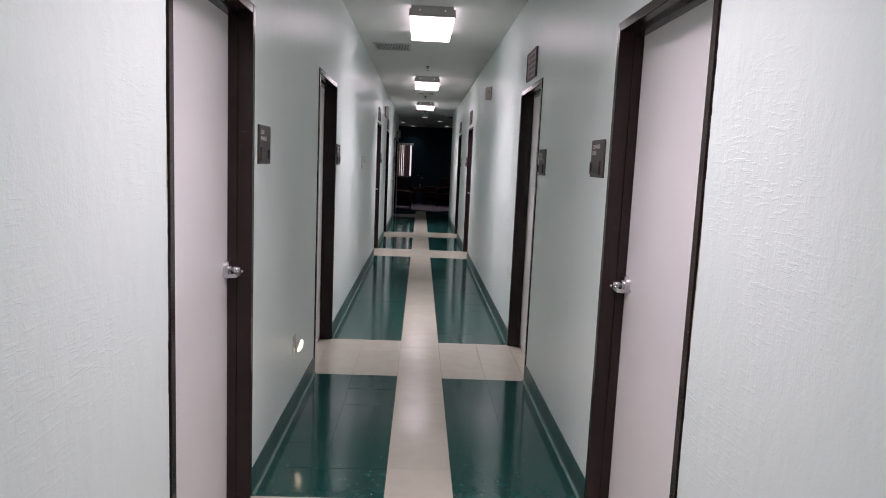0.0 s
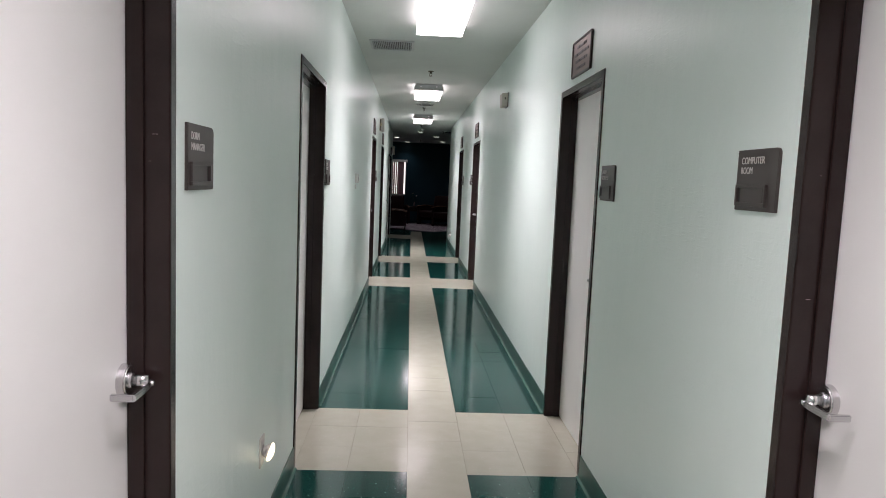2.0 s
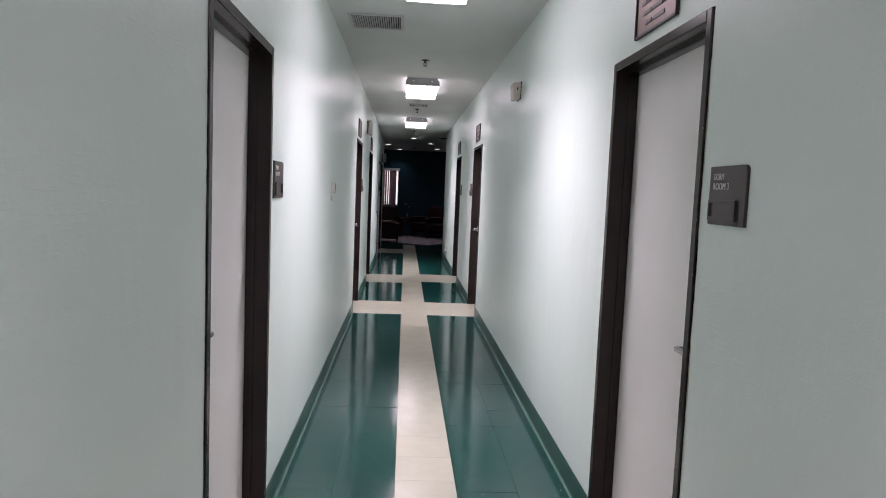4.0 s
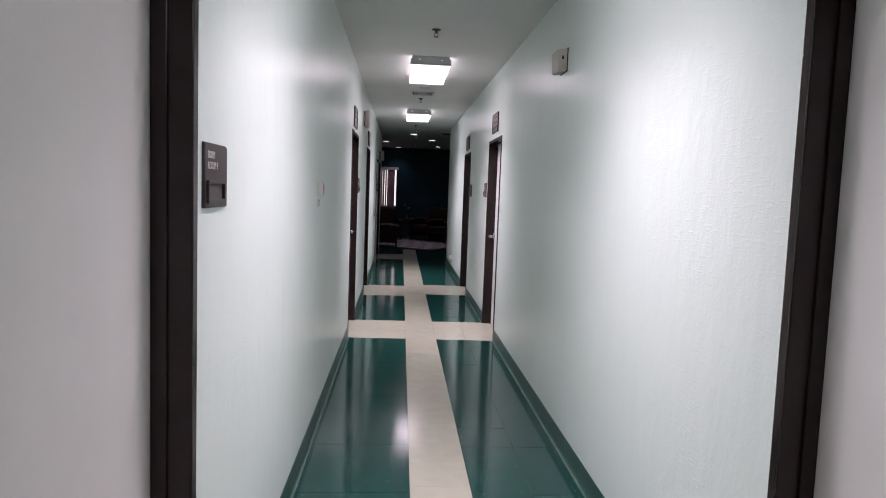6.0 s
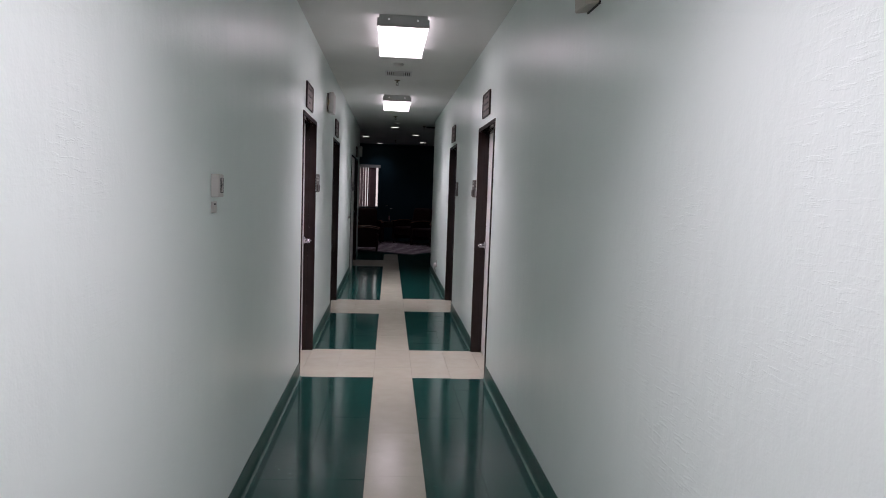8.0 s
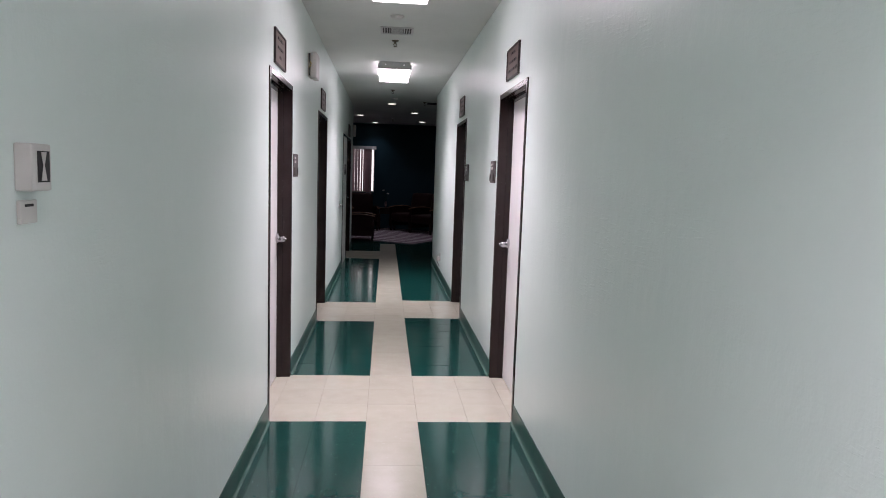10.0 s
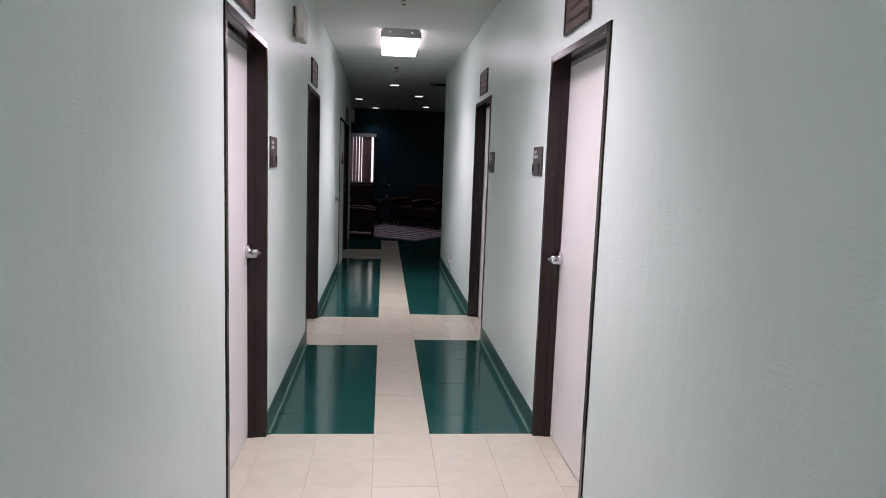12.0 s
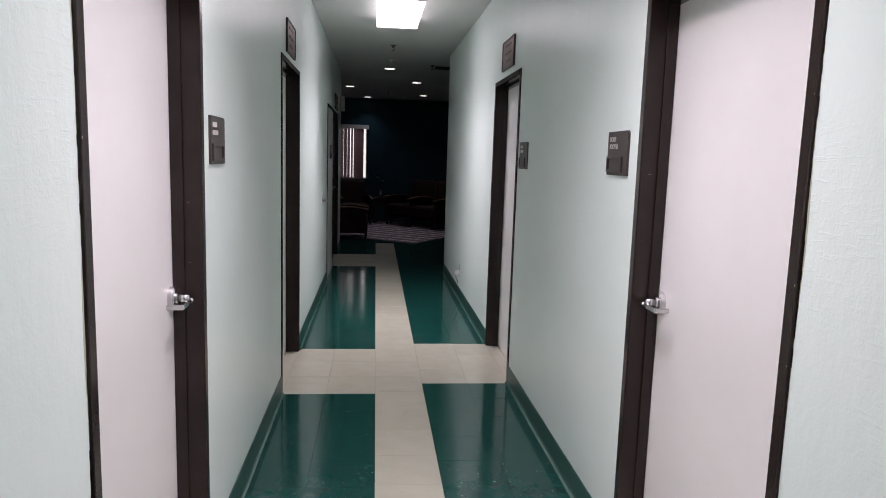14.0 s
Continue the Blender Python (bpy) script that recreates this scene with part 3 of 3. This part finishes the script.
eml = thing("emergency_light", on_left(11.91, 2.335), "white emergency light unit with a loose yellow wire", "emergency light")
part("case", boxed(0.022, 0.072, -0.105, 0.135, -0.104, 0.104, bevel=0.016), PLASTIC, eml)
part("back_plate", boxed(0, 0.022, -0.09, 0.12, -0.092, 0.094, bevel=0.003), OLD_PLASTIC, eml)
part("wire", tube(bmesh.new(), [(0.012, -0.094, 0.09), (0.014, -0.100, 0.05), (0.016, -0.106, 0.02), (0.020, -0.104, -0.01), (0.014, -0.098, -0.03), (0.010, -0.100, -0.06), (0.016, -0.092, -0.088)], 0.0045), BLACK, eml)
part("yellow_wire", tube(bmesh.new(), [(0.010, -0.090, 0.030), (0.020, -0.108, 0.020), (0.030, -0.112, 0.004), (0.022, -0.110, -0.012), (0.010, -0.090, -0.020)], 0.0035), YELLOW, eml)

ths = thing("wall_thermostat", on_left(7.392, 1.466), "small white wall thermostat with a dark window", "thermostat")
part("case", boxed(0, 0.031, -0.036, 0.036, -0.043, 0.043, bevel=0.004), PLASTIC, ths)
part("window", boxed(0.0312, 0.0318, -0.016, 0.028, -0.027, 0.030), SIGN_DARK, ths)
part("pointer", prism(bmesh.new(), [(-0.004, 0.028), (0.016, 0.028), (0.008, 0.004), (0.016, -0.024), (-0.004, -0.024), (0.004, 0.004)], "x", 0.0318, 0.0326), LETTER, ths)
part("lower_plate", boxed(0, 0.008, -0.032, 0.026, -0.103, -0.060, bevel=0.002), PLASTIC, ths)
part("lower_slot", boxed(0.0081, 0.0086, -0.018, 0.012, -0.072, -0.067), SIGN_DARK, ths)


def outlet(m, label):
    root = thing("wall_outlet", m, label, "outlet")
    part("plate", boxed(0, 0.006, -0.036, 0.036, -0.058, 0.058, bevel=0.002), PLASTIC, root)
    for z in (-0.02, 0.02):
        socket = part("socket", boxed(0.006, 0.008, -0.017, 0.017, z - 0.014, z + 0.014, bevel=0.001), PLASTIC, root)
        for y in (-0.006, 0.006):
            part("slot", boxed(0.008, 0.0084, y - 0.001, y + 0.001, z - 0.005, z + 0.005), SIGN_DARK, socket)
    return root


outlet(on_left(3.335, 0.405), "white outlet plate low on the mint wall")
night = thing("night_light", on_left(3.335, 0.405, 0.0085), "lit round plug-in night light in a wall outlet", "night light")
part("plug_body", cylinder(bmesh.new(), pose(0, 0, 0.003, 0, 103, 0), 0.015, 0.035, 0.026, 40), PLASTIC, night, smooth=True)
bm = cylinder(bmesh.new(), pose(0.0250, 0, -0.003, 0, 106, 0), 0.0365, 0.031, 0.010, 40)
cylinder(bm, pose(0.0345, 0, -0.0058, 0, 106, 0), 0.031, 0.014, 0.006, 40)
part("lamp_face", bm, NIGHT_GLOW, night, "glowing warm white face")
outlet(on_right(15.62, 0.30), "white outlet plate with a plug low on the mint wall")
plug = thing("plug_adapter", on_right(15.62, 0.285, 0.0085), "small white plug in the wall outlet", "plug")
part("body", boxed(0, 0.04, -0.022, 0.022, -0.035, 0.02, bevel=0.006), PLASTIC, plug)
part("cord", tube(bmesh.new(), [(0.03, 0, -0.033), (0.030, 0.002, -0.055), (0.016, 0.004, -0.085), (0.004, 0.005, -0.125)], 0.003, 8), BLACK, plug)
sw = thing("key_switch", on_left(15.78, 0.995), "small round steel key switch on the mint wall", "switch")
part("plate", boxed(0, 0.005, -0.036, 0.036, -0.058, 0.058, bevel=0.002), PLASTIC, sw)
part("knob", cylinder(bmesh.new(), pose(0.005, 0, 0, 0, 90, 0), 0.018, 0.015, 0.028, 20), CHROME, sw, smooth=True)
alm = thing("alarm_horn", on_left(19.33, 2.25), "white alarm box high at the end of the wall", "alarm")
part("case", boxed(0, 0.06, -0.09, 0.09, -0.11, 0.11, bevel=0.01), PLASTIC, alm)
part("grille", boxed(0.0602, 0.0625, -0.05, 0.05, -0.08, 0.02, bevel=0.001), OLD_PLASTIC, alm)

# ---- lounge ----
for x, y, watts in DOWNLIGHTS:
    spot = thing("recessed_downlight", pose(x, y, TOP), "dim round recessed downlight in the dark lounge ceiling", "downlight", "lounge downlights")
    bm = bmesh.new()
    bmesh.ops.create_cone(bm, cap_ends=False, segments=32, radius1=0.092, radius2=0.075, depth=0.008, matrix=pose(0, 0, -0.004))
    part("trim_ring", bm, PALE_METAL, spot, smooth=True)
    part("lamp_glass", cylinder(bmesh.new(), pose(0, 0, -0.001, 180, 0, 0), 0.076, 0.070, 0.006, 32), SPOT_GLOW, spot)

win = thing("window_1", pose(0, FAR, 0), "window with half-closed mauve vertical blinds", "window", kind="structure")
for x0, x1, z0, z1 in ((WX0, WX0 + 0.04, WZ0, WZ1), (WX1 - 0.022, WX1, WZ0, WZ1), (WX0 + 0.04, WX1 - 0.022, WZ0, WZ0 + 0.03), (WX0 + 0.04, WX1 - 0.022, WZ1 - 0.04, WZ1)):
    part("window_frame", boxed(x0, x1, 0.03, 0.09, z0, z1, bevel=0.003), PALE_METAL, win)
part("head_rail", boxed(WX0 - 0.04, WX1 + 0.04, -0.075, -0.002, WZ1 - 0.055, WZ1 + 0.03, bevel=0.004), PALE_METAL, win, "grey blind head rail")
x = WX0 + 0.02
k = 0
while x < WX1 - 0.07:
    bm = boxed(-0.044, 0.044, -0.0012, 0.0012, WZ0 + 0.01, WZ1 - 0.055)
    bmesh.ops.rotate(bm, verts=bm.verts, matrix=Matrix.Rotation(radians((30, 25, 40, 20, 35, 30, 45, 50, 40, 52, 62, 46, 20, 15)[k % 14]), 3, "Z"))
    slat = part("slat", bm, SLAT, win)
    slat.location = (x, -0.035, 0)
    x += 0.072
    k += 1
structure("backdrop", boxed(WX0 - 0.8, WX1 + 0.8, FAR + 0.9, FAR + 0.92, 0.3, 2.9), OUTSIDE, "plain evening glow outside the window", "backdrop")


def armchair(m, label):
    root = thing("armchair", m, label, "armchair", "lounge armchairs")
    part("seat", boxed(-0.29, 0.29, -0.34, 0.24, 0.24, 0.45, bevel=0.05), LEATHER, root, smooth=True)
    bm = boxed(-0.30, 0.30, 0.20, 0.36, 0.36, 0.94, bevel=0.07)
    for v in bm.verts:
        v.co.y += (v.co.z - 0.36) * 0.18
    part("backrest", bm, LEATHER, root, smooth=True)
    for s in (-1, 1):
        rise = [(-0.36 + 0.72 * t, 0.47 + 0.15 * math.sin(math.pi * (0.26 + 0.50 * t))) for t in (i / 14 for i in range(15))]
        part("arm_panel", prism(bmesh.new(), [(0.34, 0.13), (-0.34, 0.13)] + [(y, z - 0.012) for y, z in rise[1:-1]], "x", s * 0.300, s * 0.345), LEATHER, root)
        pts = [(s * 0.3225, y, z) for y, z in rise]
        part("arm_rail", tube(bmesh.new(), pts, 0.034, 12, 0.45), WOOD, root, "curved varnished wooden arm")
        for y in (-0.31, 0.30):
            part("leg", cylinder(bmesh.new(), pose(s * 0.30, y, 0), 0.018, 0.028, 0.25, 12), DARK_WOOD, root)
    return root


armchair(pose(-0.64, 20.75, 0.0, 0, 0, 90) @ Matrix.Diagonal((1, 1, 0.93, 1)), "dark maroon leather armchair with curved wooden arms, beside the rug")
armchair(pose(-0.62, 23.2, 0.0, 0, 0, 12), "dark maroon leather armchair with curved wooden arms, under the window")
armchair(pose(0.58, 23.2, 0.0, 0, 0, -50) @ Matrix.Diagonal((1.18, 1.12, 1.04, 1)), "dark maroon leather armchair with curved wooden arms, by the far wall")
armchair(pose(1.06, 22.63, 0.0, 0, 0, -50) @ Matrix.Diagonal((1.18, 1.12, 1.04, 1)), "dark maroon leather armchair with curved wooden arms, by the far wall")

table = thing("side_table", pose(-0.02, 23.55, 0), "dark wooden side table between the armchairs", "side table")
part("tabletop", boxed(-0.22, 0.22, -0.22, 0.22, 0.54, 0.575, bevel=0.006), DARK_WOOD, table)
part("apron", boxed(-0.19, 0.19, -0.19, 0.19, 0.42, 0.54), DARK_WOOD, table)
for sx in (-1, 1):
    for sy in (-1, 1):
        part("leg", boxed(sx * 0.19 - 0.02, sx * 0.19 + 0.02, sy * 0.19 - 0.02, sy * 0.19 + 0.02, 0, 0.42), DARK_WOOD, table)
vase = thing("flower_vase", pose(-0.06, 23.55, 0.575), "small vase with a few white flowers on the side table", "vase")
bm = cylinder(bmesh.new(), pose(0, 0, 0), 0.02, 0.032, 0.10, 20)
cylinder(bm, pose(0, 0, 0.10), 0.032, 0.014, 0.06, 20)
part("vessel", bm, SLAT, vase, smooth=True)
rng = random.Random(4)
for i, (x, z) in enumerate(((-0.07, 0.44), (0.05, 0.36))):
    part("stem", tube(bmesh.new(), [(0, 0, 0.15), (x * 0.4, 0, 0.26), (x, 0, z)], 0.003, 6), LEAF, vase)
    bm = bmesh.new()
    for k in range(7):
        a = math.tau * k / 7
        bmesh.ops.create_icosphere(bm, subdivisions=1, radius=0.015, matrix=Matrix.LocRotScale((x + 0.022 * math.cos(a), 0.018 * math.sin(a), z + rng.uniform(-0.01, 0.015)), None, (1, 0.8, 0.6)))
    part("blossom", bm, PETAL, vase)

rug = thing("rug", pose(0.52, 20.08, 0, 0, 0, -33), "mauve lounge rug with pale crossing lines, on green tiles", "rug")
part("woven_ground", boxed(-2.6, 0, 0, 3.0, 0.0005, 0.012, bevel=0.003), RUG_GROUND, rug)
for i in range(10):
    part("line", boxed(-2.58, -0.02, 0.14 + 0.30 * i - 0.030, 0.14 + 0.30 * i + 0.030, 0.0125, 0.0135), RUG_LINE, rug)
for i in range(7):
    part("line", boxed(-2.5 + 0.37 * i - 0.008, -2.5 + 0.37 * i + 0.008, 0.02, 2.98, 0.0137, 0.0145), RUG_LINE, rug)

# ---- floor ----
floor = structure("floor", boxed(ROOM_L - 0.12, ROOM_R + 0.12, BACK - 0.12, FAR + 0.12, -0.12, -0.004), JOINT, "waxed floor of dark green and cream vinyl tiles", "floor")
TILE = 0.305
COLS = (-HALF, -0.4575, -0.1525, 0.1525, 0.4575, HALF)
tiles = {}
tilt = random.Random(11)


def tile_mesh(w, d, mat):
    key = (round(w, 3), round(d, 3), mat.name)
    if key not in tiles:
        t = 0.0007
        bm = bmesh.new()
        rings = []
        for gx, gy, z in ((0.0003, 0.0001, -0.0035), (0.0003, 0.0001, -t), (0.0008, 0.0003, 0.0)):
            rings.append([bm.verts.new((x, y, z)) for x, y in ((gx, gy), (w - gx, gy), (w - gx, d - gy), (gx, d - gy))])
        for a, b in zip(rings, rings[1:]):
            for i in range(4):
                bm.faces.new((a[i], a[(i + 1) % 4], b[(i + 1) % 4], b[i]))
        bm.faces.new(rings[-1])
        tiles[key] = mesh_of("tile", bm, mat)
    return tiles[key]


def lay(x0, x1, y0, y1, mat):
    ob = new("tile", tile_mesh(x1 - x0, y1 - y0, mat))
    ob.parent = floor
    ob.location = (x0, y0, 0)
    ob.rotation_euler = (tilt.uniform(-0.0030, 0.0030), tilt.uniform(-0.0016, 0.0016), 0)


def lay_row(x0, x1, y0, y1, mat):
    n = max(1, round((y1 - y0) / TILE))
    for i in range(n):
        lay(x0, x1, y0 + (y1 - y0) * i / n, y0 + (y1 - y0) * (i + 1) / n, mat)


# strips of cream run across at the doors: near edge, far edge
STRIPS_L = ((1.44, 2.366), (4.076, 4.998), (9.987, 10.900), (12.698, 13.682), (17.597, 18.729))
STRIPS_R = ((1.44, 2.366), (4.055, 4.975), (9.979, 10.900), (12.887, 13.833))
START = 1.44
lay_row(COLS[2], COLS[3], START, 20.06, CREAM_TILE)
for cols, strips, end in (((0, 1), STRIPS_L, 18.729), ((3, 4), STRIPS_R, 18.729)):
    for c in cols:
        y = START
        for a, b in strips:
            if a - y > 0.05:
                lay_row(COLS[c], COLS[c + 1], y, a, GREEN_TILE)
            lay_row(COLS[c], COLS[c + 1], a, b, CREAM_TILE)
            y = b
        if end - y > 0.1:
            lay_row(COLS[c], COLS[c + 1], y, end, GREEN_TILE)
for doors, s in ((DOORS_L, -1), (DOORS_R, 1)):
    for y0, y1, far in doors:
        a, b = sorted((s * HALF, s * (HALF + 0.10)))
        lay_row(a, b, y0 + 0.012, y1 - 0.012, CREAM_TILE)


def laid_sheet(cells, mat, label):
    bm = bmesh.new()
    for x0, x1, y0, y1 in cells:
        g = 0.001
        vs = [bm.verts.new((x, y, -0.0002)) for x, y in ((x0 + g, y0 + g), (x1 - g, y0 + g), (x1 - g, y1 - g), (x0 + g, y1 - g))]
        bm.faces.new(vs)
    ob = part("tile_field", bm, mat, floor, label)
    ob["kind"] = "stuff"


def cells_of(x0, x1, y0, y1):
    nx, ny = max(1, round((x1 - x0) / TILE)), max(1, round((y1 - y0) / TILE))
    return [(x0 + (x1 - x0) * i / nx, x0 + (x1 - x0) * (i + 1) / nx, y0 + (y1 - y0) * j / ny, y0 + (y1 - y0) * (j + 1) / ny) for i in range(nx) for j in range(ny)]


laid_sheet(cells_of(-HALF, -0.1525, BACK, START) + cells_of(0.1525, HALF, BACK, START) + cells_of(ROOM_L, -HALF, LEFT_END, FAR) + cells_of(-HALF, -0.1525, 18.729, FAR)
           + cells_of(0.1525, HALF, 18.729, FAR) + cells_of(HALF, ROOM_R, RIGHT_END, FAR) + cells_of(-0.1525, 0.1525, 20.06, FAR), GREEN_TILE, "dark green vinyl tiles of the lounge")
laid_sheet(cells_of(-0.1525, 0.1525, BACK, START), CREAM_TILE, "cream vinyl tiles")
